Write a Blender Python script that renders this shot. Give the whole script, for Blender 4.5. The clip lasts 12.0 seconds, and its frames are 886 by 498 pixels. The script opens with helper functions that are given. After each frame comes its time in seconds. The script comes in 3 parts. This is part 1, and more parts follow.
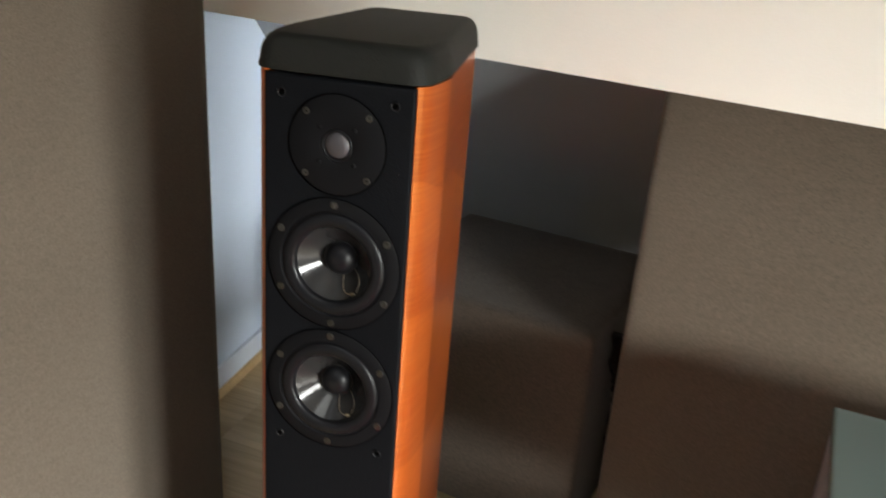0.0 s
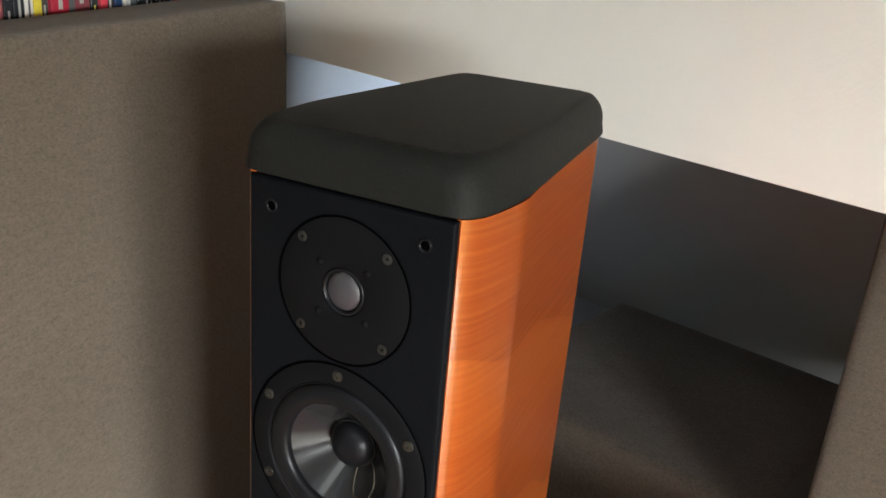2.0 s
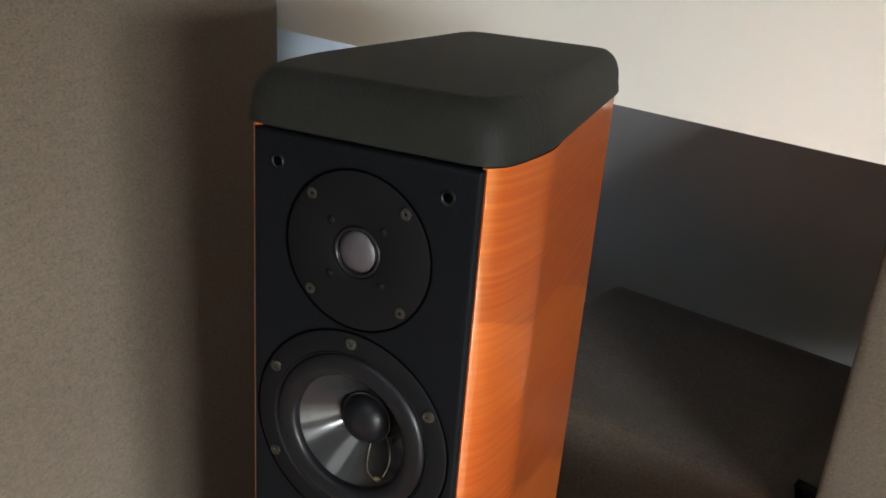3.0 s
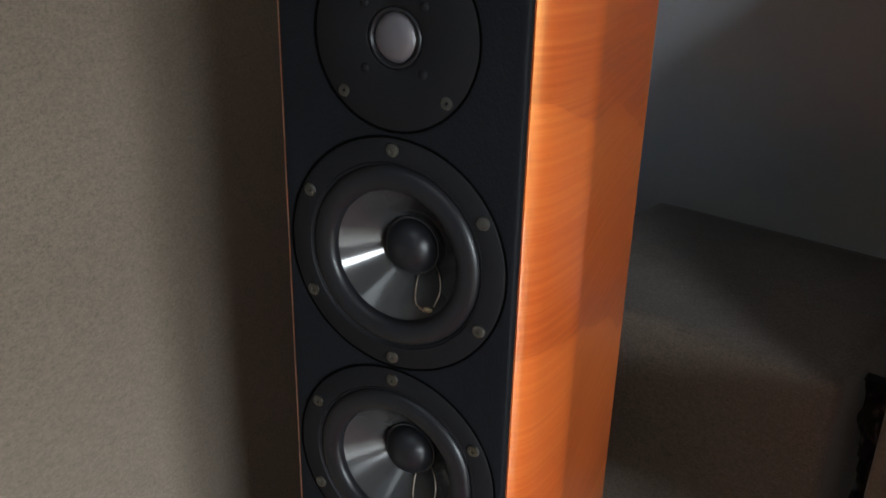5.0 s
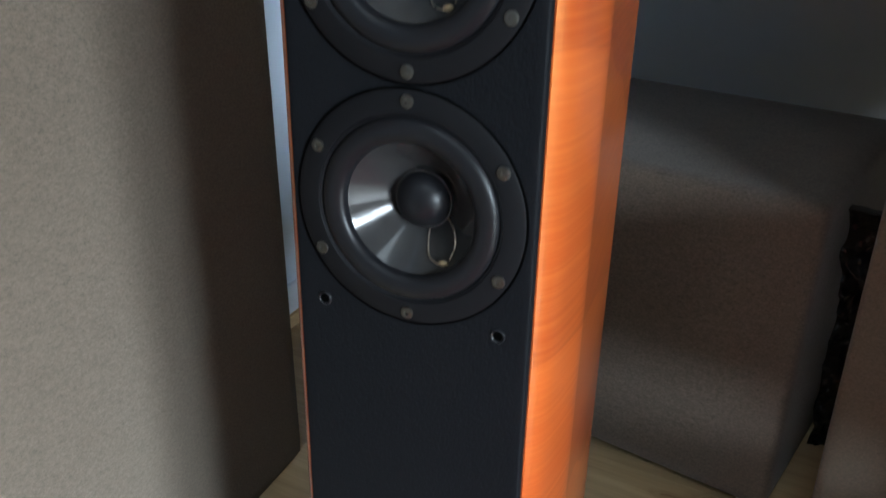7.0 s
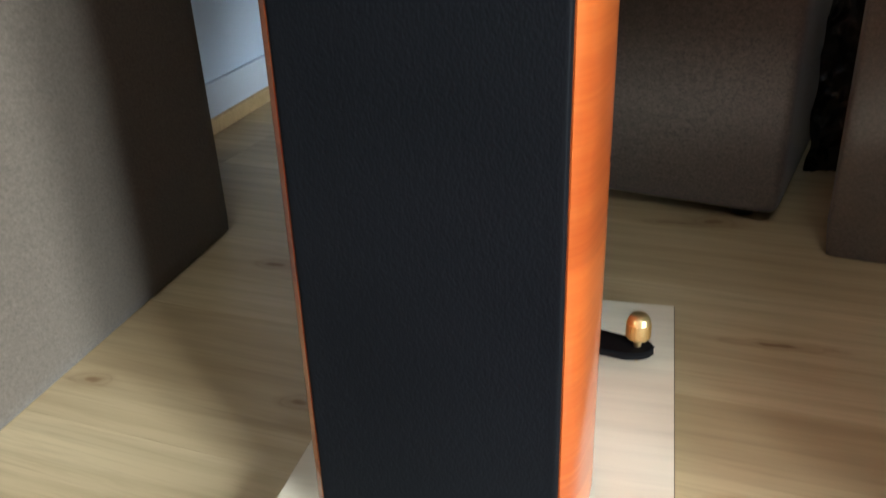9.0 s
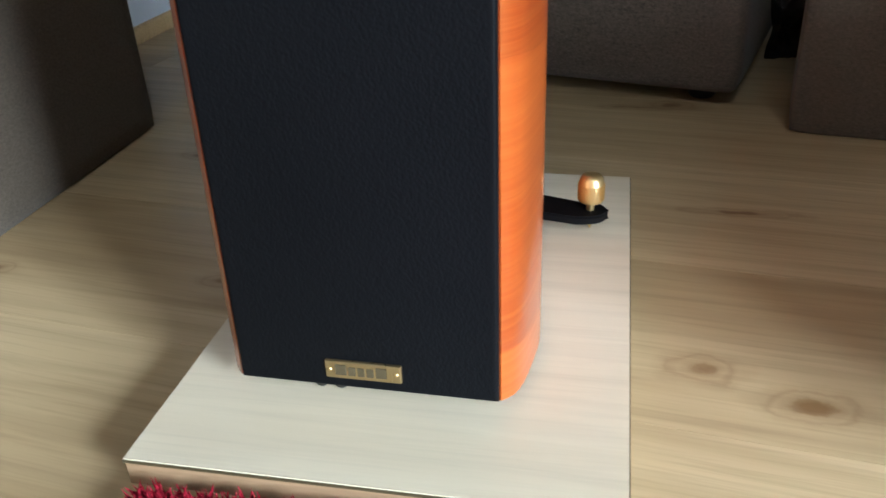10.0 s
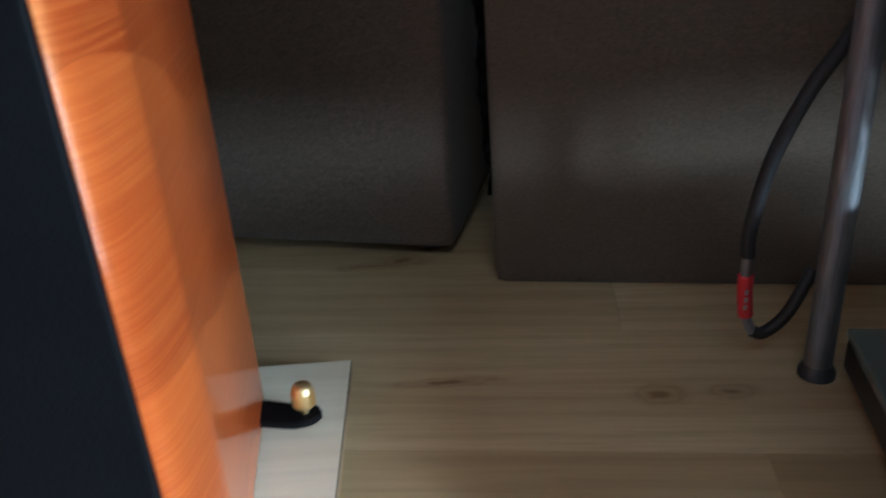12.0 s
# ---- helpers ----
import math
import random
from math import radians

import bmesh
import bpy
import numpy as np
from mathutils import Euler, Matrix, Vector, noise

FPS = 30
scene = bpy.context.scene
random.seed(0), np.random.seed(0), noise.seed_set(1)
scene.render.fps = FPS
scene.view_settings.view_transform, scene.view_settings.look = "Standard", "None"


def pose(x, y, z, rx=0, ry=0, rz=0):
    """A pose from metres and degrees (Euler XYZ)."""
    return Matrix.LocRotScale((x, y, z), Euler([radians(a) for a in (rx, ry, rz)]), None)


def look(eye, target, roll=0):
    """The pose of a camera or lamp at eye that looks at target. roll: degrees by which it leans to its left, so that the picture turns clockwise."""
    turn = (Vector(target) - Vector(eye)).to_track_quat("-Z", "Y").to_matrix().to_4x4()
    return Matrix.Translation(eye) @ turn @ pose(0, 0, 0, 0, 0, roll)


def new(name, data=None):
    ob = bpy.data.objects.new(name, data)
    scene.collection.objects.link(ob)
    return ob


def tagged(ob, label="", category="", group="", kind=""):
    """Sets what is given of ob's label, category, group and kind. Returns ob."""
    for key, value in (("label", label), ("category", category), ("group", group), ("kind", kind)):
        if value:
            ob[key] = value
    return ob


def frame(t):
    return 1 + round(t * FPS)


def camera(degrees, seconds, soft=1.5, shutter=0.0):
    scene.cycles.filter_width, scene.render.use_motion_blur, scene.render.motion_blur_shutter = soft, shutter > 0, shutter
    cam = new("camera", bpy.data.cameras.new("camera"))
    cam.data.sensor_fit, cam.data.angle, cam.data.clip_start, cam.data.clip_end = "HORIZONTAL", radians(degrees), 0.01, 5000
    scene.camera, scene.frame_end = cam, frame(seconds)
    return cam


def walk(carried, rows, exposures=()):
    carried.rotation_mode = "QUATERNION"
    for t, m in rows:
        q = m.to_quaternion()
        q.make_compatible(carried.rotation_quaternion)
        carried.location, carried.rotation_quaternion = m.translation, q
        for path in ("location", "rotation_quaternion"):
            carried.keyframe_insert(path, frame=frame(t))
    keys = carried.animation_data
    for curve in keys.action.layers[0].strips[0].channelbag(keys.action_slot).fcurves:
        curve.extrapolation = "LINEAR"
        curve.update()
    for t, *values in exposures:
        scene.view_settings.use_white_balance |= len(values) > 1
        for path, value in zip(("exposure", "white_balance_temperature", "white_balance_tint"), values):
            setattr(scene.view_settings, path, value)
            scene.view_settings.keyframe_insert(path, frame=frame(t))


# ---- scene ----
cam = camera(55.3, 12.0, shutter=0.35)

PATH = [
    (0, (0.288, -0.743, 1.094), (-0.14, 1.071, 0.369), 4.6),
    (0.5, (0.271, -0.655, 1.103), (-0.346, 1.129, 0.442), 4.2),
    (1, (0.243, -0.555, 1.114), (-0.374, 1.225, 0.444), 2.9),
    (1.5, (0.266, -0.473, 1.11), (-0.543, 1.225, 0.431), 4.1),
    (2, (0.276, -0.412, 1.101), (-0.568, 1.263, 0.406), 4.8),
    (2.5, (0.269, -0.389, 1.079), (-0.605, 1.275, 0.395), 4.8),
    (2.7, (0.256, -0.401, 1.074), (-0.554, 1.292, 0.382), 4.9),
    (4.5, (0.229, -0.388, 0.977), (-0.592, 1.281, 0.241), 2.6),
    (5, (0.231, -0.388, 0.948), (-0.617, 1.261, 0.199), 1.4),
    (5.5, (0.23, -0.394, 0.92), (-0.604, 1.257, 0.159), 1.0),
    (6, (0.223, -0.402, 0.892), (-0.597, 1.252, 0.121), 0.9),
    (6.5, (0.209, -0.408, 0.853), (-0.552, 1.267, 0.068), 0.9),
    (7, (0.187, -0.405, 0.797), (-0.5, 1.277, -0.037), 1.1),
    (7.2, (0.18, -0.409, 0.759), (-0.497, 1.285, -0.061), 0.8),
    (8.8, (0.119, -0.398, 0.445), (-0.37, 1.352, -0.391), -1.8),
    (9, (0.119, -0.39, 0.421), (-0.361, 1.347, -0.447), -2.0),
    (9.5, (0.119, -0.376, 0.363), (-0.322, 1.346, -0.554), -2.3),
    (10, (0.132, -0.366, 0.326), (-0.26, 1.345, -0.632), -2.3),
    (10.5, (0.157, -0.366, 0.333), (-0.168, 1.351, -0.64), -2.6),
    (11, (0.179, -0.368, 0.361), (-0.075, 1.372, -0.592), -3.2),
    (11.5, (0.205, -0.369, 0.407), (0.041, 1.4, -0.51), -3.6),
    (11.6, (0.213, -0.374, 0.431), (0.074, 1.393, -0.497), -3.2),
    (11.7, (0.219, -0.374, 0.444), (0.117, 1.401, -0.473), -3.1),
    (11.8, (0.224, -0.374, 0.458), (0.16, 1.408, -0.448), -2.9),
    (11.9, (0.233, -0.375, 0.472), (0.199, 1.415, -0.419), -3.2),
    (12, (0.25, -0.37, 0.479), (0.229, 1.427, -0.398), -4.0),
]
walk(cam, [(t, look(eye, target, roll)) for t, eye, target, roll in PATH],
     exposures=[(0.0, 0.1, 7200, 9), (1.0, 0.14, 7000, 10), (2.5, 0.16, 6900, 8), (4.4, -0.12, 6600, 8), (5.5, 0.14, 6200, 5), (7.0, 0.3, 5850, 3), (9.0, 0.15, 6200, 4), (10.5, 0.08, 5850, 5), (11.2, 0.0, 5700, 3), (12.0, -0.26, 5250, 0)])

# ---- light and exposure ----
world = bpy.data.worlds.new("world")
scene.world = world
world.use_nodes = True
wn = world.node_tree
sky = wn.nodes.new("ShaderNodeTexSky")
sky.sky_type, sky.sun_disc = "NISHITA", False
sky.sun_elevation, sky.sun_rotation = radians(35), radians(130)
wn.links.new(sky.outputs[0], wn.nodes["Background"].inputs[0])
wn.nodes["Background"].inputs[1].default_value = 0.1

# daylight: the bright low sky outside, seen through the window's opening
sky_data = bpy.data.lights.new("sky_outside_window", "AREA")
sky_data.shape, sky_data.size, sky_data.size_y = "RECTANGLE", 4.8, 3.7
sky_data.energy, sky_data.color = 8600, (0.86, 0.93, 1.0)
sky_lamp = new("sky_outside_window", sky_data)
sky_lamp.matrix_world = look((6.35, -4.75, 2.5), (0.0, 0.0, 0.6))

# and through the roof window overhead
roof_data = bpy.data.lights.new("sky_above_roof_window", "AREA")
roof_data.shape, roof_data.size, roof_data.size_y = "RECTANGLE", 2.2, 2.2
roof_data.energy, roof_data.color = 100, (0.90, 0.97, 1.0)
roof_lamp = new("sky_above_roof_window", roof_data)
roof_lamp.matrix_world = look((0.35, -2.05, 3.3), (0.35, -2.0, 0.0))

# ---- materials ----
class Mat:
    """A node material with short calls."""

    def __init__(self, name, rough=0.5, metal=0.0, spec=0.5):
        self.m = bpy.data.materials.new(name)
        self.m.use_nodes = True
        self.t = self.m.node_tree
        self.b = self.t.nodes["Principled BSDF"]
        self.put(self.b, "Roughness", rough)
        self.put(self.b, "Metallic", metal)
        self.put(self.b, "Specular IOR Level", spec)
        self.co = self.t.nodes.new("ShaderNodeTexCoord").outputs["Object"]

    def put(self, node, key, value):
        if isinstance(value, bpy.types.NodeSocket):
            self.t.links.new(value, node.inputs[key])
        else:
            node.inputs[key].default_value = (*value, 1) if isinstance(value, tuple) and len(value) == 3 and node.inputs[key].type == "RGBA" else value

    def node(self, kind, out=0, **keys):
        n = self.t.nodes.new(kind)
        for k, v in keys.items():
            self.put(n, k.replace("_", " "), v)
        return n.outputs[out]

    def scaled(self, scale, loc=(0, 0, 0), rot=(0, 0, 0), source=None):
        n = self.t.nodes.new("ShaderNodeMapping")
        self.put(n, "Vector", source or self.co)
        n.inputs["Scale"].default_value, n.inputs["Location"].default_value = scale, loc
        n.inputs["Rotation"].default_value = [radians(a) for a in rot]
        return n.outputs[0]

    def noise(self, scale, detail=4, vec=None, rough=0.5, dist=0.0):
        return self.node("ShaderNodeTexNoise", 0, Vector=vec or self.co, Scale=scale, Detail=detail, Roughness=rough, Distortion=dist)

    def ramp(self, fac, stops):
        n = self.t.nodes.new("ShaderNodeValToRGB")
        self.t.links.new(fac, n.inputs[0])
        e = n.color_ramp.elements
        while len(e) < len(stops):
            e.new(0.5)
        for i, (p, c) in enumerate(stops):
            e[i].position, e[i].color = p, (*(c if isinstance(c, tuple) else (c, c, c)), 1)
        return n.outputs[0]

    def mix(self, fac, a, b, mode="MIX"):
        n = self.t.nodes.new("ShaderNodeMix")
        n.data_type, n.blend_type = "RGBA", mode
        for i, v in ((0, fac), (6, a), (7, b)):
            if isinstance(v, bpy.types.NodeSocket):
                self.t.links.new(v, n.inputs[i])
            else:
                n.inputs[i].default_value = (*v, 1) if isinstance(v, tuple) else v
        return n.outputs[2]

    def math(self, op, a, b=0.0):
        n = self.t.nodes.new("ShaderNodeMath")
        n.operation = op
        for i, v in enumerate((a, b)):
            if isinstance(v, bpy.types.NodeSocket):
                self.t.links.new(v, n.inputs[i])
            else:
                n.inputs[i].default_value = v
        return n.outputs[0]

    def add_vec(self, a, b):
        n = self.t.nodes.new("ShaderNodeVectorMath")
        self.t.links.new(a, n.inputs[0])
        self.t.links.new(b, n.inputs[1])
        return n.outputs[0]

    def bump(self, height, strength=0.3, dist=0.001):
        self.put(self.b, "Normal", self.node("ShaderNodeBump", 0, Height=height, Strength=strength, Distance=dist))
        return self

    def color(self, c):
        self.put(self.b, "Base Color", c)
        return self

    def coat(self, weight, rough):
        self.put(self.b, "Coat Weight", weight)
        self.put(self.b, "Coat Roughness", rough)
        return self


def plain(name, c, rough=0.5, metal=0.0, grain=0.0, gscale=400.0, var=0.12, spec=0.5):
    m = Mat(name, rough, metal, spec)
    n = m.noise(6, 5)
    m.color(m.mix(m.ramp(n, [(0.3, 0.0), (0.7, 1.0)]), tuple(x * (1 - var) for x in c), tuple(min(1, x * (1 + var)) for x in c)))
    if grain:
        m.bump(m.noise(gscale, 3), grain, 0.0006)
    return m.m


def fabric(name, dark, light):
    m = Mat(name, 0.95, 0, 0.12)
    fine = m.noise(1100, 3, None, 0.65)
    weave = m.noise(1.0, 3, m.scaled((260, 260, 420)), 0.6)
    slub = m.noise(1.0, 4, m.scaled((38, 38, 150)), 0.6)
    big = m.noise(2.6, 4)
    f = m.math("ADD", m.math("MULTIPLY", weave, 0.42), m.math("ADD", m.math("MULTIPLY", fine, 0.46), m.math("MULTIPLY", slub, 0.12)))
    c = m.mix(m.ramp(f, [(0.36, 0.0), (0.64, 1.0)]), dark, light)
    m.color(m.mix(m.ramp(big, [(0.4, 0.0), (0.72, 0.14)]), c, tuple(x * 0.7 for x in dark)))
    m.put(m.b, "Sheen Weight", 0.12)
    m.put(m.b, "Sheen Roughness", 0.6)
    return m.bump(m.math("ADD", weave, fine), 0.3, 0.0004).m


def veneer():
    """Glossy orange cherry veneer: curly figure across the height, arched growth bands."""
    m = Mat("cherry_veneer", 0.36, 0, 0.95)
    m.put(m.b, "Specular Tint", (1.0, 0.50, 0.16))
    warp = m.noise(6, 3)
    arcs = m.t.nodes.new("ShaderNodeTexWave")
    arcs.bands_direction, arcs.wave_profile = "Z", "SAW"
    m.put(arcs, "Vector", m.scaled((1, 1, 1), rot=(12, 14, 0)))
    for k, v in (("Scale", 2.1), ("Distortion", 2.4), ("Detail", 1.0), ("Detail Scale", 2.2)):
        m.put(arcs, k, v)
    band = arcs.outputs[1]
    curl = m.noise(1.0, 3, m.scaled((7, 7, 300), rot=(0, 5, 0)), 0.55, 0.2)
    wide = m.noise(1.0, 3, m.scaled((4, 4, 60), rot=(0, -6, 0)), 0.5, 0.4)
    fine = m.noise(1.0, 4, m.scaled((14, 14, 620)), 0.65)
    pore = m.noise(1.0, 2, m.scaled((160, 160, 900)), 0.5)
    c = m.mix(m.ramp(warp, [(0.3, 0.0), (0.7, 1.0)]), (0.290, 0.0481, 0.0090), (0.360, 0.0663, 0.0123))
    c = m.mix(m.ramp(band, [(0.0, 0.85), (0.35, 0.30), (1.0, 0.0)]), c, (0.235, 0.0353, 0.0067))
    c = m.mix(m.ramp(band, [(0.5, 0.0), (0.985, 0.22), (1.0, 0.05)]), c, (0.50, 0.1338, 0.0247))
    c = m.mix(m.ramp(curl, [(0.42, 0.0), (0.68, 0.27)]), c, (0.56, 0.1658, 0.0337))
    c = m.mix(m.ramp(wide, [(0.48, 0.0), (0.72, 0.12)]), c, (0.27, 0.0481, 0.0101))
    c = m.mix(m.ramp(fine, [(0.5, 0.0), (0.8, 0.40)]), c, (0.25, 0.0481, 0.0101))
    c = m.mix(m.ramp(pore, [(0.62, 0.0), (0.8, 0.45)]), c, (0.25, 0.0481, 0.0101))
    m.color(c)
    m.coat(0.75, 0.07)
    return m.bump(m.math("ADD", curl, m.math("MULTIPLY", fine, 0.3)), 0.25, 0.0005).m


def leather(name, dark, light, spec, relief):
    m = Mat(name, 0.60, 0, spec)
    cell = m.node("ShaderNodeTexVoronoi", 0, Vector=m.scaled((1, 1, 0.8)), Scale=620.0)
    crease = m.noise(150, 5, m.scaled((1.5, 1.5, 1.0)), 0.6, 0.6)
    m.color(m.mix(m.noise(9, 4), dark, light))
    h = m.math("ADD", m.math("MULTIPLY", cell, 0.5), crease)
    return m.bump(h, relief, 0.0006).m


def oak(name, dark, light, axis_rot=0.0, scale=1.0, rough=0.42, random_shift=True, knots=(), figure=1.0):
    """Printed light wood with long grain along x, streaks and knots."""
    m = Mat(name, rough, 0, 0.4)
    co = m.co
    if random_shift:
        r = m.node("ShaderNodeObjectInfo", 5)
        comb = m.t.nodes.new("ShaderNodeCombineXYZ")
        m.t.links.new(m.math("MULTIPLY", r, 37.0), comb.inputs[0])
        m.t.links.new(m.math("MULTIPLY", r, 11.0), comb.inputs[1])
        co = m.add_vec(m.co, comb.outputs[0])
    rot = (0, 0, axis_rot)
    streak = m.noise(1.0, 6, m.scaled((1.5 * scale, 19 * scale, 19 * scale), rot=rot, source=co), 0.62, 1.1)
    fine = m.noise(1.0, 4, m.scaled((9 * scale, 260 * scale, 260 * scale), rot=rot, source=co), 0.6, 0.5)
    ring = m.node("ShaderNodeTexWave", 0, Vector=m.scaled((1.3 * scale, 9 * scale, 9 * scale), rot=(0, 0, axis_rot + 90), source=co), Scale=1.3, Distortion=7.0, Detail=4.0, Detail_Scale=1.0)
    tone = m.noise(1.0, 3, m.scaled((1.2, 5, 5), rot=rot, source=co))
    knot = m.node("ShaderNodeTexVoronoi", 0, Vector=m.scaled((2.3, 6.5, 6.5), rot=rot, source=co), Scale=1.0)
    knot = m.math("ADD", knot, m.math("MULTIPLY", m.noise(14, 3, co), 0.08))
    c = m.mix(m.ramp(tone, [(0.3, 0.0), (0.72, 1.0)]), dark, light)
    c = m.mix(m.ramp(streak, [(0.46, 0.0), (0.72, 0.42 * figure)]), c, tuple(x * y for x, y in zip(dark, (0.70, 0.64, 0.55))))
    c = m.mix(m.ramp(ring, [(0.50, 0.0), (0.97, 0.26 * figure)]), c, tuple(x * 0.72 for x in dark))
    c = m.mix(m.ramp(fine, [(0.47, 0.0), (0.72, 0.32 * figure)]), c, tuple(x * 0.55 for x in dark))
    c = m.mix(m.ramp(knot, [(0.06, 0.35), (0.11, 0.10), (0.16, 0.0)]), c, tuple(x * y for x, y in zip(dark, (0.42, 0.32, 0.24))))
    if random_shift and knots:
        pos = m.t.nodes.new("ShaderNodeNewGeometry").outputs["Position"]
        wob = m.math("MULTIPLY", m.math("SUBTRACT", m.noise(46, 4, pos), 0.5), 0.75)
        for kx, ky, sx, sy in knots:
            q = m.scaled((1 / sx, 1 / sy, 0), (-kx / sx, -ky / sy, 0), source=pos)
            ln = m.t.nodes.new("ShaderNodeVectorMath")
            ln.operation = "LENGTH"
            m.t.links.new(q, ln.inputs[0])
            d = m.math("ADD", ln.outputs["Value"], wob)
            c = m.mix(m.ramp(d, [(0.08, 0.95), (0.22, 0.70), (0.32, 0.32), (0.50, 0.18), (0.62, 0.40), (0.72, 0.16), (1.0, 0.0)]), c, tuple(x * y for x, y in zip(dark, (0.52, 0.40, 0.30))))
    m.color(c)
    m.put(m.b, "Roughness", m.ramp(fine, [(0.3, rough - 0.08), (0.8, rough + 0.1)]))
    return m.bump(m.math("ADD", fine, streak), 0.12, 0.0004).m


def paint(name, c, rough=0.85):
    m = Mat(name, rough, 0, 0.25)
    big = m.noise(2.2, 4)
    roller = m.noise(240, 4)
    blot = m.noise(14, 3)
    col = m.mix(m.ramp(big, [(0.3, 0.0), (0.75, 0.5)]), c, tuple(x * 0.93 for x in c))
    m.color(m.mix(m.ramp(blot, [(0.62, 0.0), (0.78, 0.25)]), col, tuple(x * 0.9 for x in c)))
    return m.bump(m.math("ADD", roller, m.math("MULTIPLY", blot, 0.6)), 0.35, 0.0012).m


def cone_mat():
    m = Mat("glossy_cone", 0.10, 0, 0.10)
    m.color(m.mix(m.noise(60, 4), (0.010, 0.010, 0.011), (0.030, 0.029, 0.028)))
    m.put(m.b, "Roughness", m.ramp(m.noise(90, 4), [(0.3, 0.14), (0.75, 0.26)]))
    m.coat(0.26, 0.07)
    return m.m


def brushed(name, c, rough):
    m = Mat(name, rough, 1.0)
    n = m.noise(1.0, 4, m.scaled((500, 500, 30)))
    m.color(m.mix(m.noise(40, 3), tuple(x * 0.85 for x in c), c))
    m.put(m.b, "Roughness", m.ramp(n, [(0.3, rough * 0.7), (0.8, min(1.0, rough * 1.5))]))
    return m.bump(n, 0.08, 0.0003).m


def glass_mat():
    m = Mat("grey_green_glass", 0.06, 0, 0.5)
    m.color((0.30, 0.40, 0.38))
    m.put(m.b, "Transmission Weight", 0.55)
    return m.m


def film_mat():
    m = Mat("black_plastic_film", 0.24, 0, 0.35)
    m.color(m.mix(m.noise(20, 3), (0.004, 0.004, 0.0045), (0.010, 0.010, 0.011)))
    return m.bump(m.noise(130, 4, None, 0.6, 1.5), 0.6, 0.002).m


def carpet_mat():
    m = Mat("crimson_pile", 0.95, 0, 0.1)
    m.color(m.mix(m.noise(500, 3), (0.20, 0.006, 0.016), (0.42, 0.02, 0.045)))
    return m.bump(m.noise(700, 3), 0.8, 0.002).m


M_TAUPE = fabric("taupe_fabric", (0.062, 0.048, 0.034), (0.132, 0.104, 0.077))
M_POUF = fabric("brown_fabric", (0.046, 0.034, 0.026), (0.142, 0.109, 0.085))
M_CHERRY = veneer()
M_LEATHER = leather("black_leatherette", (0.0030, 0.0034, 0.0042), (0.0054, 0.0058, 0.0070), 0.055, 0.6)
M_CAP = leather("cap_leatherette", (0.0085, 0.0088, 0.0076), (0.0145, 0.0149, 0.0130), 0.14, 0.9)
KNOTS = ((0.192, 0.085, 0.034, 0.022), (0.2535, 0.058, 0.040, 0.024), (0.188, 0.586, 0.040, 0.026), (0.238, 0.3145, 0.075, 0.011), (0.150, 0.575, 0.070, 0.012),
         (0.436, 0.274, 0.036, 0.022), (0.502, 0.272, 0.034, 0.016), (-0.157, 0.142, 0.030, 0.014), (-0.288, 0.379, 0.036, 0.016), (-0.354, 0.135, 0.032, 0.014))
M_OAK = oak("light_laminate", (0.41, 0.292, 0.155), (0.655, 0.510, 0.305), knots=KNOTS, figure=0.8)
M_BOARD = oak("pale_board", (0.69, 0.60, 0.45), (0.78, 0.71, 0.57), axis_rot=0, rough=0.40, figure=0.5)
M_BOARD_EDGE = oak("pine_edge", (0.25, 0.155, 0.085), (0.36, 0.240, 0.140), rough=0.6)
M_SEAM = plain("seam_shadow_wood", (0.22, 0.155, 0.085), 0.8)
M_WHITE = paint("white_wall_paint", (0.90, 0.865, 0.79))
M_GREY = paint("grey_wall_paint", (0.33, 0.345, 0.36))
M_FAR = paint("sand_wall_paint", (0.56, 0.53, 0.48))
M_SIDE = paint("pale_wall_paint", (0.66, 0.76, 0.90))
M_SKIRT = paint("skirting_paint", (0.66, 0.72, 0.82), 0.55)
M_PINE = oak("pine", (0.58, 0.40, 0.20), (0.70, 0.52, 0.29), axis_rot=90, rough=0.5)
M_BLACK = plain("satin_black", (0.016, 0.016, 0.018), 0.38, 0, 0.12, 900)
M_FRAME = plain("driver_frame_black", (0.0045, 0.0045, 0.0052), 0.60, 0, 0.25, 1200, 0.12, 0.08)
M_RUBBER = plain("black_rubber", (0.006, 0.006, 0.007), 0.36, 0, 0.05, 800, 0.12, 0.16)
M_DOME = plain("grey_silk_dome", (0.040, 0.036, 0.040), 0.45, 0, 0.25, 1500)
M_CONE = cone_mat()
M_SCREW = brushed("screw_steel", (0.10, 0.098, 0.088), 0.42)
M_BRASS = brushed("polished_brass", (0.88, 0.66, 0.32), 0.38)
M_PLATE = brushed("aged_brass", (0.50, 0.38, 0.20), 0.36)
# near-black for flat pieces that paint the shade inside gaps and holes
M_RECESS_SHADE = plain("recess_shade_black", (0.001, 0.001, 0.001), 0.9, 0, 0, 400, 0.12, 0.0)
M_INK = plain("dark_engraving", (0.06, 0.045, 0.02), 0.6)
M_STEEL = brushed("satin_aluminium", (0.27, 0.28, 0.29), 0.64)
M_GLASS = glass_mat()
M_CABLE = plain("braided_cable_black", (0.014, 0.014, 0.015), 0.6, 0, 0.8, 700)
M_RED = plain("red_sleeve", (0.55, 0.02, 0.03), 0.42)
M_SILVER = plain("grey_plug", (0.25, 0.25, 0.26), 0.4, 0.6)
M_FILM = film_mat()
M_CARPET = carpet_mat()
M_WIRE = brushed("tinsel_wire", (0.60, 0.52, 0.42), 0.35)
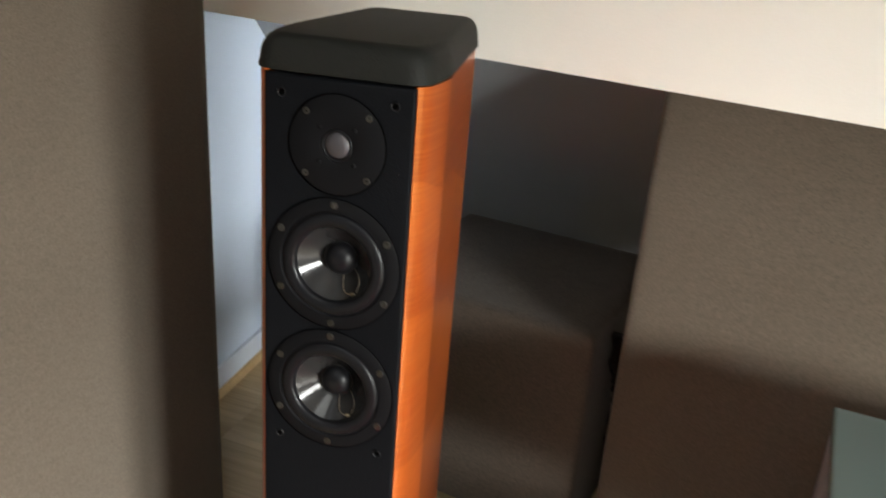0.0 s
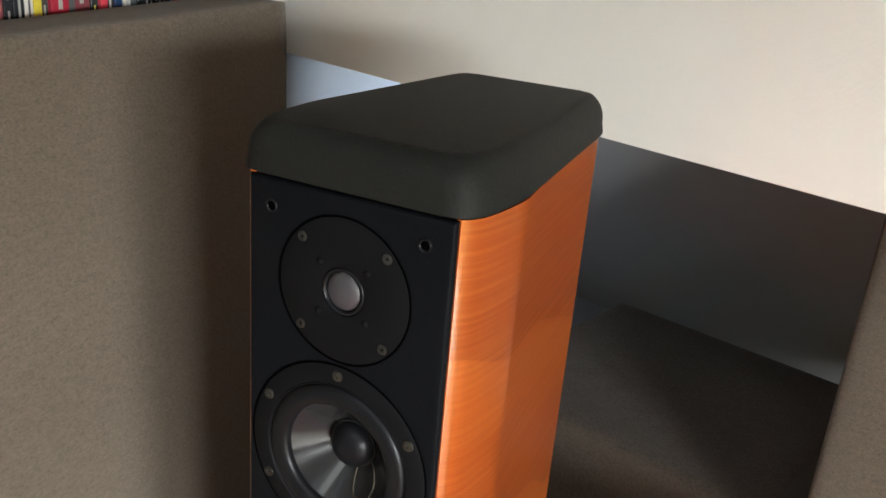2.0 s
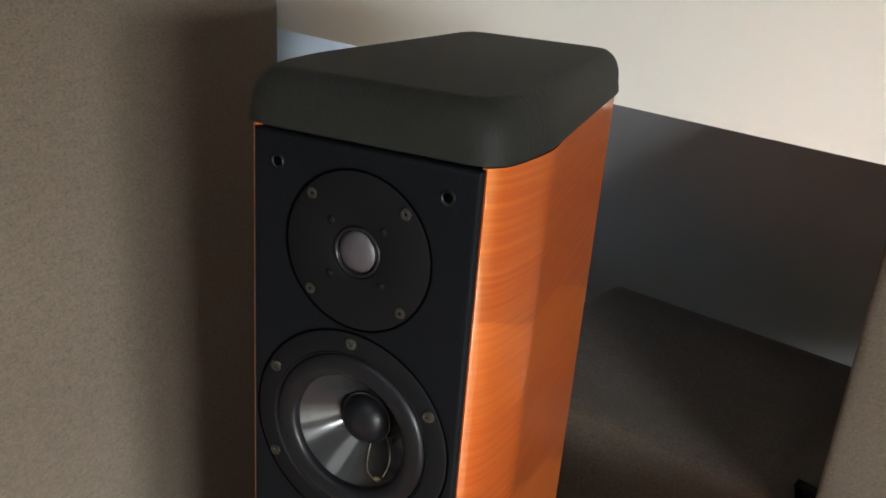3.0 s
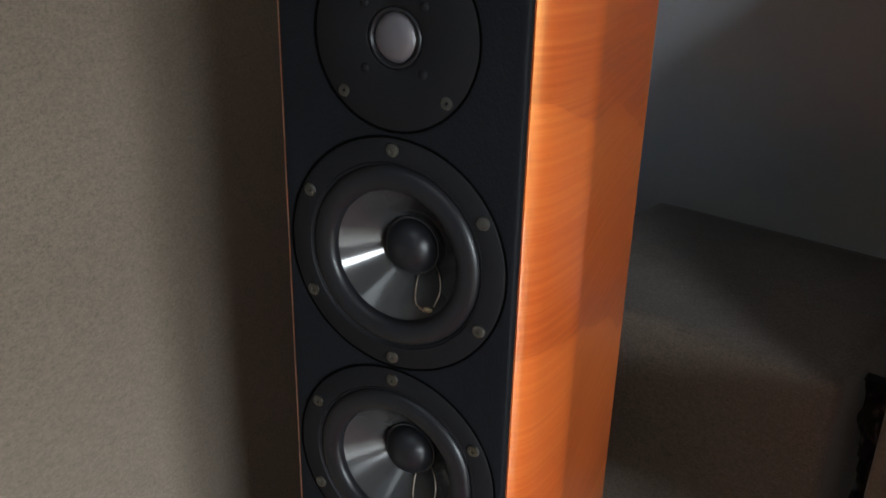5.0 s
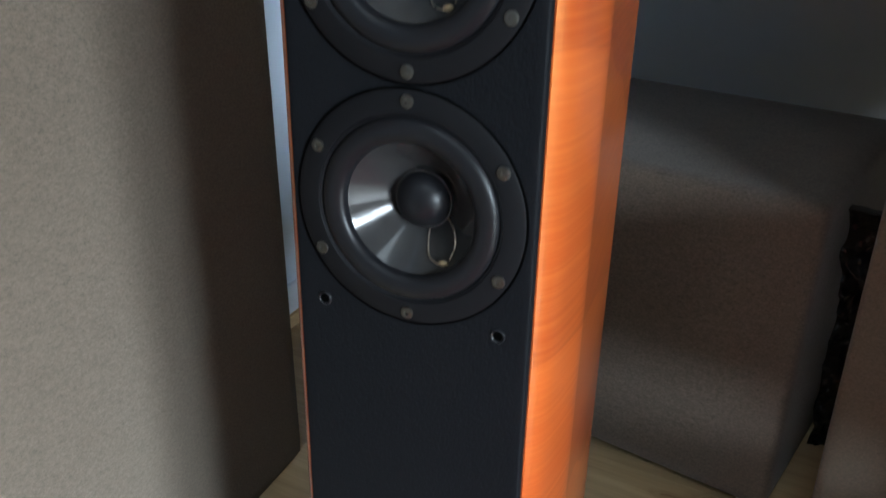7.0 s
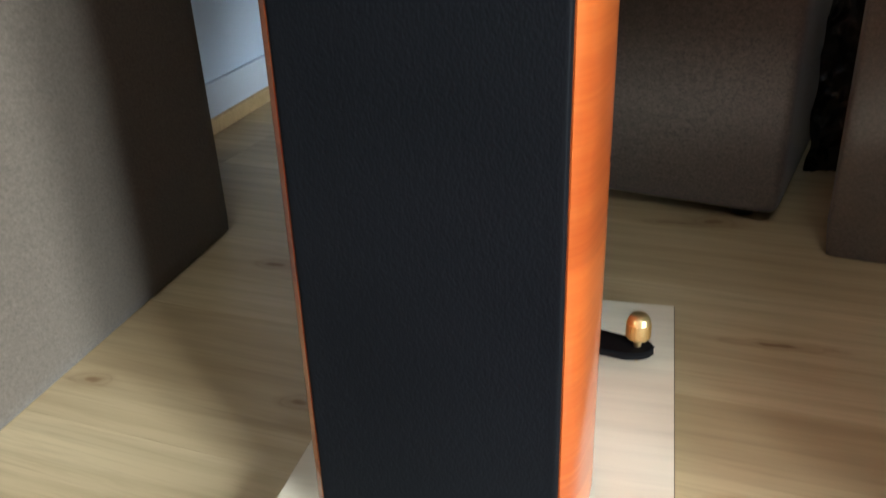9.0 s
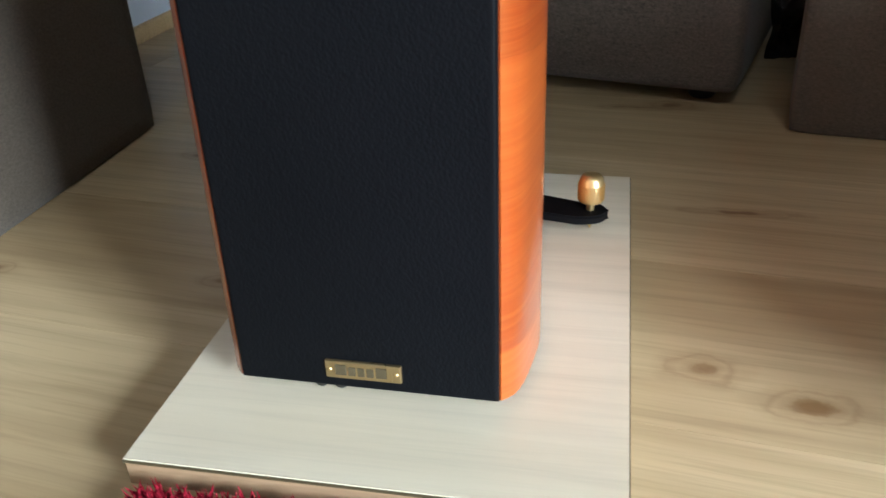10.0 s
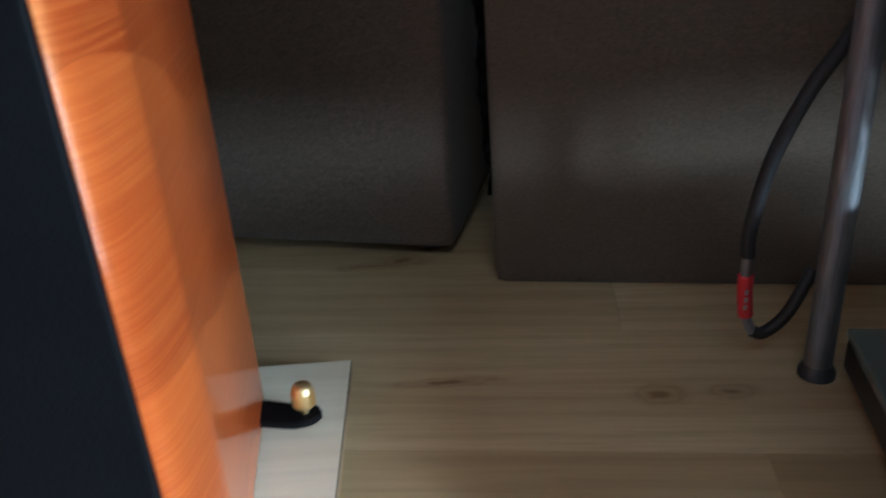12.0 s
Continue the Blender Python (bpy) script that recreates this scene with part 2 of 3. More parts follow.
M_GLUE = plain("amber_glue", (0.12, 0.09, 0.05), 0.3)


# ---- builders ----
def thing(name, at=(0, 0, 0), turn=0.0, label="", category="", group="", kind=""):
    e = new(name)
    e.empty_display_size = 0.05
    e.matrix_world = pose(*at, 0, 0, turn)
    return tagged(e, label, category, group, kind)


def part(name, bm, material, parent=None, label="", smooth=False, world_space=False):
    """Links a bmesh as one mesh object under a thing or a part; its points are local to the thing."""
    if world_space and parent is not None:
        root = parent.parent or parent
        bm.transform(root.matrix_basis.inverted())
    bmesh.ops.recalc_face_normals(bm, faces=bm.faces)
    me = bpy.data.meshes.new(name)
    bm.to_mesh(me)
    bm.free()
    if smooth:
        me.polygons.foreach_set("use_smooth", [True] * len(me.polygons))
        if smooth is not True:
            me.set_sharp_from_angle(angle=radians(smooth))
    for mat in material if isinstance(material, (list, tuple)) else (material,):
        me.materials.append(mat)
    ob = new(name, me)
    ob.parent = parent
    if label:
        ob["label"] = label
    return ob


def box(x0, x1, y0, y1, z0, z1, bevel=0.0, seg=2, bm=None):
    bm = bm or bmesh.new()
    m = Matrix.Translation(((x0 + x1) / 2, (y0 + y1) / 2, (z0 + z1) / 2)) @ Matrix.Diagonal((x1 - x0, y1 - y0, z1 - z0, 1))
    vs = bmesh.ops.create_cube(bm, size=1, matrix=m)["verts"]
    if bevel:
        es = list({e for v in vs for e in v.link_edges})
        bmesh.ops.bevel(bm, geom=es, offset=bevel, segments=seg, affect="EDGES", profile=0.5)
    return bm


def lathe(profile, steps=64, at=(0, 0, 0), axis="y"):
    """Turns (radius, height) pairs about an axis; along y the height points towards -y."""
    bm = bmesh.new()
    rings = []
    for r, h in profile:
        ring = []
        n = 1 if r < 1e-6 else steps
        for i in range(n):
            a = 2 * math.pi * i / steps
            p = (r * math.cos(a), -h, r * math.sin(a)) if axis == "y" else (r * math.cos(a), r * math.sin(a), h)
            ring.append(bm.verts.new((p[0] + at[0], p[1] + at[1], p[2] + at[2])))
        rings.append(ring)
    for a, b in zip(rings, rings[1:]):
        for i in range(steps):
            j = (i + 1) % steps
            q = [a[i % len(a)], a[j % len(a)], b[j % len(b)], b[i % len(b)]]
            q = list(dict.fromkeys(q))
            if len(q) > 2:
                bm.faces.new(q)
    return bm


def tube(points, radius, steps=10):
    """A round cable along a smooth line through the points."""
    pts = [Vector(p) for p in points]
    line = []
    for i in range(len(pts) - 1):
        p0, p1, p2, p3 = pts[max(i - 1, 0)], pts[i], pts[i + 1], pts[min(i + 2, len(pts) - 1)]
        for k in range(8):
            t = k / 8
            line.append(0.5 * ((2 * p1) + (p2 - p0) * t + (2 * p0 - 5 * p1 + 4 * p2 - p3) * t * t + (3 * p1 - p0 - 3 * p2 + p3) * t ** 3))
    line.append(pts[-1])
    bm = bmesh.new()
    rings, side = [], None
    for i, p in enumerate(line):
        d = (line[min(i + 1, len(line) - 1)] - line[max(i - 1, 0)]).normalized()
        side = d.orthogonal().normalized() if side is None else (side - d * side.dot(d)).normalized()
        up = d.cross(side)
        rings.append([bm.verts.new(p + radius * (math.cos(a) * side + math.sin(a) * up)) for a in (2 * math.pi * k / steps for k in range(steps))])
    for a, b in zip(rings, rings[1:]):
        for k in range(steps):
            bm.faces.new((a[k], a[(k + 1) % steps], b[(k + 1) % steps], b[k]))
    bm.faces.new(rings[0])
    bm.faces.new(rings[-1])
    return bm


def loft(rings, close=True):
    bm = bmesh.new()
    vs = [[bm.verts.new(p) for p in r] for r in rings]
    for a, b in zip(vs, vs[1:]):
        n = len(a)
        for i in range(n):
            bm.faces.new((a[i], a[(i + 1) % n], b[(i + 1) % n], b[i]))
    if close:
        bm.faces.new(vs[0])
        bm.faces.new(vs[-1])
    return bm


# ---- the setting ----
T = -18.6                       # the back wall's turn against the loudspeaker
EDGE = Vector((0.288, 0.340))     # a point on the lower edge of the white wall
EDGE_Z = 0.918


def setting(name, bm, material, label, category, at=(0, 0, 0), turn=0.0):
    ob = part(name, bm, material)
    ob.matrix_world = pose(*at, 0, 0, turn)
    return tagged(ob, label, category, kind="structure")


floor = setting("floor", box(-2.26, 2.40, -4.36, 2.46, -0.06, -0.0035), M_SEAM, "light wood laminate floor with knots and long grain", "floor")
wall_back = setting("wall_back", box(-1.6, 2.2, 0.0, 0.035, EDGE_Z, 2.45), M_WHITE, "white painted wall ending above a low niche", "wall", (EDGE.x, EDGE.y, 0), T)
# the niche under the roof slope behind the white wall
bm = bmesh.new()
slope = [(-2.2, 0.04, 1.159), (1.9, 0.04, 1.159), (1.9, 1.10, 0.173), (-2.2, 1.10, 0.173)]
a = [bm.verts.new(p) for p in slope]
b = [bm.verts.new((p[0], p[1] + 0.06, p[2] + 0.06)) for p in slope]
bm.faces.new(a)
bm.faces.new(b)
for i in range(4):
    bm.faces.new((a[i], a[(i + 1) % 4], b[(i + 1) % 4], b[i]))
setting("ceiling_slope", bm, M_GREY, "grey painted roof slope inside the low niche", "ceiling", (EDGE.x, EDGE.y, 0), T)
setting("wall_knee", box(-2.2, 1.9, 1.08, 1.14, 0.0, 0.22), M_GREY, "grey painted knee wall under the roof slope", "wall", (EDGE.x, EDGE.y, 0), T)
setting("wall_left", box(-0.08, 0.0, -4.0, 1.6, 0.0, 2.45), M_SIDE, "pale bluish white side wall beside the niche", "wall", (-0.6005, 0.90, 0), -0.8)
setting("baseboard", box(0.0, 0.010, -1.2, 1.5, 0.026, 0.082, 0.003), M_SKIRT, "pale painted skirting board along the side wall", "baseboard", (-0.600, 0.90, 0), -0.8)
setting("trim", box(0.0, 0.016, -1.2, 1.5, 0.0, 0.027, 0.005), M_PINE, "light wooden floor trim along the side wall", "trim", (-0.600, 0.90, 0), -0.8)
setting("wall_front", box(-2.2, 2.4, -4.36, -4.3, 0, 2.45), M_FAR, "plain sand-coloured wall behind the viewer", "wall")
bm = box(-2.2, -0.25, -4.36, 2.4, 2.45, 2.52)
box(0.95, 2.4, -4.36, 2.4, 2.45, 2.52, bm=bm)
box(-0.25, 0.95, -4.36, -2.6, 2.45, 2.52, bm=bm)
box(-0.25, 0.95, -1.4, 2.4, 2.45, 2.52, bm=bm)
setting("ceiling", bm, M_FAR, "plain sand-coloured ceiling with a roof window opening", "ceiling")
window = thing("window_2", (0.35, -2.0, 2.45), 0, "white roof window frame overhead that lets in daylight", "window", kind="structure")
for x0, x1, y0, y1 in ((-0.25, -0.20, -2.6, -1.4), (0.90, 0.95, -2.6, -1.4), (-0.20, 0.90, -2.6, -2.55), (-0.20, 0.90, -1.45, -1.4)):
    part("window_frame", box(x0, x1, y0, y1, 2.44, 2.53, 0.004), M_SKIRT, window, world_space=True)
# right wall with the window's opening
bm = box(2.25, 2.40, -4.3, -2.32, 0, 2.45)
box(2.25, 2.40, -1.12, 2.4, 0, 2.45, bm=bm)
box(2.25, 2.40, -2.32, -1.12, 0, 0.08, bm=bm)
box(2.25, 2.40, -2.32, -1.12, 1.24, 2.45, bm=bm)
setting("wall_right", bm, M_FAR, "sand-coloured wall with the low window opening", "wall")
window = thing("window_1", (2.33, -1.72, 0.08), 0, "low white window with two casements that lets in daylight", "window", kind="structure")
for y0, y1, z0, z1 in ((-2.32, -2.26, 0.08, 1.24), (-1.18, -1.12, 0.08, 1.24), (-2.26, -1.18, 0.08, 0.14), (-2.26, -1.18, 1.18, 1.24), (-1.76, -1.68, 0.14, 1.18), (-2.26, -1.76, 0.66, 0.72), (-1.68, -1.18, 0.66, 0.72)):
    part("window_frame", box(2.30, 2.36, y0, y1, z0, z1, 0.004), M_SKIRT, window, world_space=True)
setting("wall_side_far", box(-2.26, -2.2, -4.3, 2.4, 0, 2.45), M_FAR, "plain sand-coloured wall", "wall")
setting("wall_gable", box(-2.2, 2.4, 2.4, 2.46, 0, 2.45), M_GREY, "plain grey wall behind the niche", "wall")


# ---- loudspeaker ----
Z_CAP, Z_TOP, Z_BOT, BACK = 0.9515, 0.9865, 0.0255, 0.272
Z_UPPER, Z_LOWER, Z_TWEETER = 0.760, 0.6155, 0.8842
speaker = thing("floorstanding_loudspeaker", (0, 0.14, 0.018), 0, "orange cherry floorstanding loudspeaker with black leatherette front", "loudspeaker")


def rising(y, z):
    """The cabinet's top and the cap on it rise slightly to the back."""
    return z + 0.019 * (y - 0.140)


def outline():
    """The cabinet's plan: flat front, rounded cheeks up to a crease, then flat sides that taper to the back."""
    half = [(0.0773, 0.0030), (0.0802, 0.0055), (0.0832, 0.0092), (0.0857, 0.0145), (0.0876, 0.0215), (0.0891, 0.0310), (0.0906, 0.0430), (0.0917, 0.0550), (0.0921, 0.0655),
            (0.0915, 0.0705), (0.0860, 0.1110), (0.0808, 0.1620), (0.0760, 0.2100), (0.0719, 0.2500), (0.0702, 0.2670), (0.0665, BACK)]
    pts = half + [(-x, y) for x, y in reversed(half)]
    return pts + [(-0.074, 0.004), (-0.074, 0.042), (0.074, 0.042), (0.074, 0.004)]


part("cabinet", loft([[(x, y, Z_BOT) for x, y in outline()], [(x, y, rising(y, Z_CAP)) for x, y in outline()]]), M_CHERRY, speaker, "glossy orange cherry veneer cabinet", smooth=25, world_space=True)


def baffle_mesh(holes):
    """The front plate with rounded edges and round driver cut-outs."""
    x, z0, z1 = 0.0762, Z_BOT, Z_CAP - 0.0038
    bm = bmesh.new()
    steps = [(0.0, 0.040), (0.0, 0.003)] + [(0.0035 * (1 - math.cos(a)), 0.003 - 0.0035 * math.sin(a)) for a in (math.pi / 2 * k / 4 for k in range(1, 5))]
    rings = []
    for inset, y in steps:
        a, b, c = x - inset, z0 + inset, z1 - inset
        rings.append([bm.verts.new(p) for p in ((-a, y, b), (a, y, b), (a, y, c), (-a, y, c))])
    for r, q in zip(rings, rings[1:]):
        for i in range(4):
            bm.faces.new((r[i], r[(i + 1) % 4], q[(i + 1) % 4], q[i]))
    edges = [bm.edges.get((rings[-1][i], rings[-1][(i + 1) % 4])) for i in range(4)]
    for zc, r, xc in holes:
        front = [bm.verts.new((xc + r * math.cos(a), -0.0005, zc + r * math.sin(a))) for a in (2 * math.pi * k / 72 for k in range(72))]
        back = [bm.verts.new((v.co.x, 0.038, v.co.z)) for v in front]
        for i in range(72):
            j = (i + 1) % 72
            bm.faces.new((front[i], front[j], back[j], back[i]))
            edges.append(bm.edges.get((front[i], front[j])))
        bm.faces.new(back)
    bmesh.ops.triangle_fill(bm, edges=edges, use_beauty=True)
    return bm


part("baffle", baffle_mesh([(Z_UPPER, 0.0690, 0.0), (Z_LOWER, 0.0690, 0.0), (Z_TWEETER, 0.0492, 0.0005)]), M_LEATHER, speaker, "black leatherette front baffle", smooth=30, world_space=True)


def cap_ring(inset, z):
    """The cap's plan with rounded front corners, shrunk by inset; it rises a little to the back."""
    base = [(0.0, -0.003), (0.030, -0.003), (0.052, -0.003), (0.067, -0.0028), (0.0760, -0.0012), (0.0826, 0.0036), (0.0873, 0.0115), (0.0901, 0.0240), (0.0912, 0.0390), (0.0921, 0.0530),
            (0.0923, 0.0650), (0.0912, 0.0790), (0.0868, 0.1240), (0.0822, 0.1720), (0.0776, 0.2200), (0.0743, 0.2560), (0.0722, 0.2700), (0.0672, 0.2790), (0.0560, 0.2824), (0.0260, 0.2826)]
    full = base + [(0.0, 0.2826)] + [(-x, y) for x, y in reversed(base[1:])]
    out = [(x * (1 - inset / 0.088), 0.140 + (y - 0.140) * (1 - inset / 0.142)) for x, y in full]
    return [(x, y, rising(y, z)) for x, y in out]


H = Z_TOP - Z_CAP
rings = [cap_ring(0.004, Z_CAP + 0.0006), cap_ring(0.0, Z_CAP + 0.0018), cap_ring(0.0002, Z_CAP + 0.005), cap_ring(0.0014, Z_CAP + 0.011)]
for k in range(1, 10):
    a = k / 9 * math.pi / 2
    rings.append(cap_ring(0.0014 + 0.0150 * (1 - math.cos(a)), Z_CAP + 0.011 + (H - 0.011) * math.sin(a)))
part("top_cap", loft(rings), M_CAP, speaker, "rounded black leatherette top cap", smooth=60, world_space=True)
part("back_panel", box(-0.064, 0.064, BACK, BACK + 0.004, Z_BOT + 0.004, Z_CAP - 0.004, 0.001), M_BLACK, speaker, world_space=True)


def screw_head(x, z, r=0.0042, parent=None, y=-0.0012):
    bm = lathe([(0, 0.0002), (r * 0.28, 0.0002), (r * 0.34, 0.0010), (r * 0.72, 0.0012), (r * 0.92, 0.0009), (r, 0.0)], 20, (x, y, z))
    return part("screw", bm, M_SCREW, parent, smooth=40, world_space=True)


def woofer(zc):
    w = part("woofer", lathe([(0.0449, -0.006), (0.0535, -0.002), (0.0554, 0.0006), (0.0565, 0.0012), (0.0569, 0.0006), (0.0575, 0.0014),
                              (0.0692, 0.0014), (0.0704, 0.0006), (0.0707, -0.001)], 96, (0, -0.0006, zc)), M_FRAME, speaker, "round black woofer frame", smooth=35, world_space=True)
    # flat black ring on the baffle, painted shade of the gap round the frame
    part("gap_shade_ring", lathe([(0.0703, 0.0006), (0.0719, 0.0006)], 96, (0, -0.0006, zc)), M_RECESS_SHADE, w, world_space=True)
    roll = [(0.0554, 0.0002)] + [(0.0478 + 0.0075 * math.cos(a), 0.0050 * math.sin(a) - 0.0010) for a in (math.pi * k / 12 for k in range(13))] + [(0.0401, -0.0028)]
    part("surround", lathe(roll, 96, (0, -0.0006, zc)), M_RUBBER, w, "rolled black rubber surround", smooth=True, world_space=True)
    cone = [(0.0407, -0.0030)] + [(0.0407 + (0.0177 - 0.0407) * u, -0.0030 - 0.0215 * u) for u in (k / 10 for k in range(1, 11))] + [(0.0158, -0.0263)]
    part("cone", lathe(cone, 96, (0, -0.0006, zc)), M_CONE, w, "glossy dark see-through cone", smooth=True, world_space=True)
    part("coil_rim", lathe([(0.0183, -0.0248), (0.0183, -0.0212), (0.0175, -0.0212), (0.0175, -0.0258)], 64, (0, -0.0006, zc)), M_BLACK, w, smooth=40, world_space=True)
    dome = [(0.0174 * math.cos(a), -0.0229 + 0.0135 * math.sin(a)) for a in (math.pi / 2 * k / 10 for k in range(10))] + [(0.0, -0.0105)]
    part("dust_cap", lathe(dome, 64, (0, -0.0006, zc)), M_RUBBER, w, "black domed dust cap", smooth=True, world_space=True)

    def on_cone(r, deg):
        u = (0.0407 - r) / (0.0407 - 0.0177)
        a = radians(deg)
        return (r * math.cos(a), -0.0006 + 0.0030 + 0.0215 * u - 0.0008, zc + r * math.sin(a))
    for d0, d1 in ((-78, -62), (-33, -50)):
        part("tinsel_lead", tube([on_cone(0.0186, d0), on_cone(0.0258, d0 + 1), on_cone(0.0325, (d0 * 2 + d1) / 3), on_cone(0.0368, d1)], 0.0005, 6), M_WIRE, w, smooth=True, world_space=True)
    bm = bmesh.new()
    bmesh.ops.create_uvsphere(bm, u_segments=12, v_segments=8, radius=1, matrix=Matrix.Translation(on_cone(0.0372, -57)) @ Matrix.Diagonal((0.0035, 0.0012, 0.002, 1)))
    part("glue_blob", bm, M_GLUE, w, smooth=True, world_space=True)
    for k in range(6):
        a = radians(90 + 60 * k)
        screw_head(0.0650 * math.cos(a), zc + 0.0643 * math.sin(a), 0.0040, w, -0.0021)


def tweeter(zc):
    t = part("tweeter", lathe([(0.0155, -0.004), (0.0165, 0.0004), (0.0185, 0.0012), (0.0480, 0.0008), (0.0492, 0.0002), (0.0496, -0.001)], 96, (0.0005, -0.0006, zc)), M_FRAME, speaker,
             "round black tweeter plate", smooth=35, world_space=True)
    # the gap's shade round the tweeter plate, drawn as a flat black ring
    part("gap_shade_ring", lathe([(0.0493, 0.0006), (0.0508, 0.0006)], 96, (0.0005, -0.0006, zc)), M_RECESS_SHADE, t, world_space=True)
    part("dome_rim", lathe([(0.0130, -0.003), (0.0140, 0.0008), (0.0152, 0.0012), (0.0160, 0.0)], 64, (0.0005, -0.0006, zc)), M_RUBBER, t, smooth=True, world_space=True)
    dome = [(0.0134 * math.cos(a), -0.003 + 0.0062 * math.sin(a)) for a in (math.pi / 2 * k / 10 for k in range(10))] + [(0.0, 0.0032)]
    part("dome", lathe(dome, 64, (0.0005, -0.0006, zc)), M_DOME, t, "grey silk dome", smooth=True, world_space=True)
    for sx in (-1, 1):
        for sz in (-1, 1):
            screw_head(0.0005 + sx * 0.0318, zc + sz * 0.0306, 0.0036, t, -0.0012)
            bm = lathe([(0, 0.0016), (0.0016, 0.0014), (0.0026, 0.0006), (0.0027, 0.0001), (0.0036, 0.0), (0.0040, -0.0004)], 20, (0.0005 + sx * 0.0178, -0.0014, zc + sz * 0.0170))
            part("rivet", bm, M_FRAME, t, smooth=40, world_space=True)


woofer(Z_UPPER)
woofer(Z_LOWER)
tweeter(Z_TWEETER)
for x in (-0.0570, 0.0570):
    for z in (0.9295, 0.5478):
        bm = lathe([(0.0029, 0.0002), (0.0032, 0.0008), (0.0040, 0.0012), (0.0047, 0.0005), (0.0050, -0.001)], 24, (x, -0.0004, z))
        # no hole is cut here; a flat black disc paints its inner shade
        part("socket_shade_disc", lathe([(0.0, 0.0001), (0.0029, 0.0001)], 20, (x, -0.0009, z)), M_RECESS_SHADE, speaker, world_space=True)
        part("grille_socket", bm, M_RUBBER, speaker, "small black grille socket", smooth=50, world_space=True)
plate = part("name_plate", box(-0.0226, 0.0222, -0.0022, 0.0005, 0.0337, 0.0458, 0.0010), M_PLATE, speaker, "brass name plate", world_space=True)
for x in (-0.0197, 0.0193):
    part("plate_pin", lathe([(0, 0.0009), (0.0009, 0.0007), (0.0013, 0.0)], 12, (x, -0.0022, 0.0398)), M_BRASS, plate, smooth=True, world_space=True)
for x0, x1, z1 in ((-0.0165, -0.0100, 0.0434), (-0.0088, -0.0046, 0.0422), (-0.0034, 0.0006, 0.0422), (0.0018, 0.0060, 0.0422), (0.0072, 0.0135, 0.0434)):
    part("engraved_bar", box(x0, x1, -0.0026, -0.0021, 0.0364, z1, 0.0004), M_INK, plate, world_space=True)

# rear outrigger with spike and adjusting knob
KX, KY = 0.1130, 0.2345
arm_line = [(0.036, 0.2460, 0.0165), (0.076, 0.2405, 0.0165), (0.104, 0.2335, 0.0150), (KX, KY - 0.0005, 0.0135)]
bm = bmesh.new()
ring = []
for x, y, w in arm_line:
    ring.append([(x, y - w, 0.0275), (x, y + w, 0.0275), (x, y + w, 0.0342), (x, y - w, 0.0342)])
for k in range(1, 7):
    a = math.pi / 2 * k / 6
    w = max(0.0135 * math.cos(a), 0.0030)
    x = KX + 0.0135 * math.sin(a)
    ring.append([(x, KY - w, 0.0275), (x, KY + w, 0.0275), (x, KY + w, 0.0342), (x, KY - w, 0.0342)])
bm.free()
bm = loft(ring)
bmesh.ops.bevel(bm, geom=[e for e in bm.edges if abs(e.verts[0].co.z - e.verts[1].co.z) < 1e-6], offset=0.0012, segments=2, affect="EDGES")
arm = part("outrigger_arm", bm, M_FRAME, speaker, "black metal outrigger arm", smooth=35, world_space=True)
knob = [(0.0, 0.0648), (0.004, 0.0645), (0.0070, 0.0632), (0.0089, 0.0608), (0.0095, 0.0575), (0.0098, 0.0569), (0.0098, 0.0430), (0.0089, 0.0417), (0.0032, 0.0412), (0.0032, 0.0335)]
part("knob", lathe(knob, 40, (KX, KY, 0), "z"), M_BRASS, arm, "polished brass domed knob", smooth=40, world_space=True)
for k in range(30):
    a = 2 * math.pi * k / 30
    rib = box(-0.0006, 0.0006, -0.0005, 0.0005, 0.0437, 0.0563)
    rib.transform(Matrix.Translation((KX + 0.0098 * math.cos(a), KY + 0.0098 * math.sin(a), 0)) @ Matrix.Rotation(a, 4, "Z"))
    ribs = rib if k == 0 else ribs
    if k:
        tmp = bpy.data.meshes.new("rib")
        rib.to_mesh(tmp)
        ribs.from_mesh(tmp)
        rib.free()
        bpy.data.meshes.remove(tmp)
part("knurling", ribs, M_BRASS, arm, "fine brass knurling", world_space=True)
spike = [(0.0034, 0.0285), (0.0034, 0.0250), (0.0006, 0.0185), (0.0, 0.0182)]
part("spike", lathe(spike, 20, (KX, KY, 0), "z"), M_BRASS, arm, "brass spike", smooth=40, world_space=True)
for x, y in ((-0.030, 0.010), (-0.018, 0.010), (0.062, 0.012), (0.085, 0.062)):
    part("foot", lathe([(0.0042, 0.0255), (0.0042, 0.0205), (0.0016, 0.0181), (0.0, 0.0180)], 14, (x, y, 0), "z"), M_SCREW, speaker, smooth=40, world_space=True)

# ---- board under the loudspeaker ----
board = thing("plinth_board", (0.0135, 0.1345, 0), 0.8, "pale laminated board lying flat under the loudspeaker", "board")
part("panel", box(-0.1320, 0.1320, -0.2005, 0.2005, 0.0, 0.0172, 0.0006), M_BOARD_EDGE, board, "raw light wood edges")
part("top_layer", box(-0.1322, 0.1322, -0.2007, 0.2007, 0.0172, 0.0180), M_BOARD, board, "pale wood laminate top")
part("edge_line", box(-0.1329, 0.1329, -0.2011, 0.2011, 0.0152, 0.0170), M_INK, board, "dark joint under the top layer")

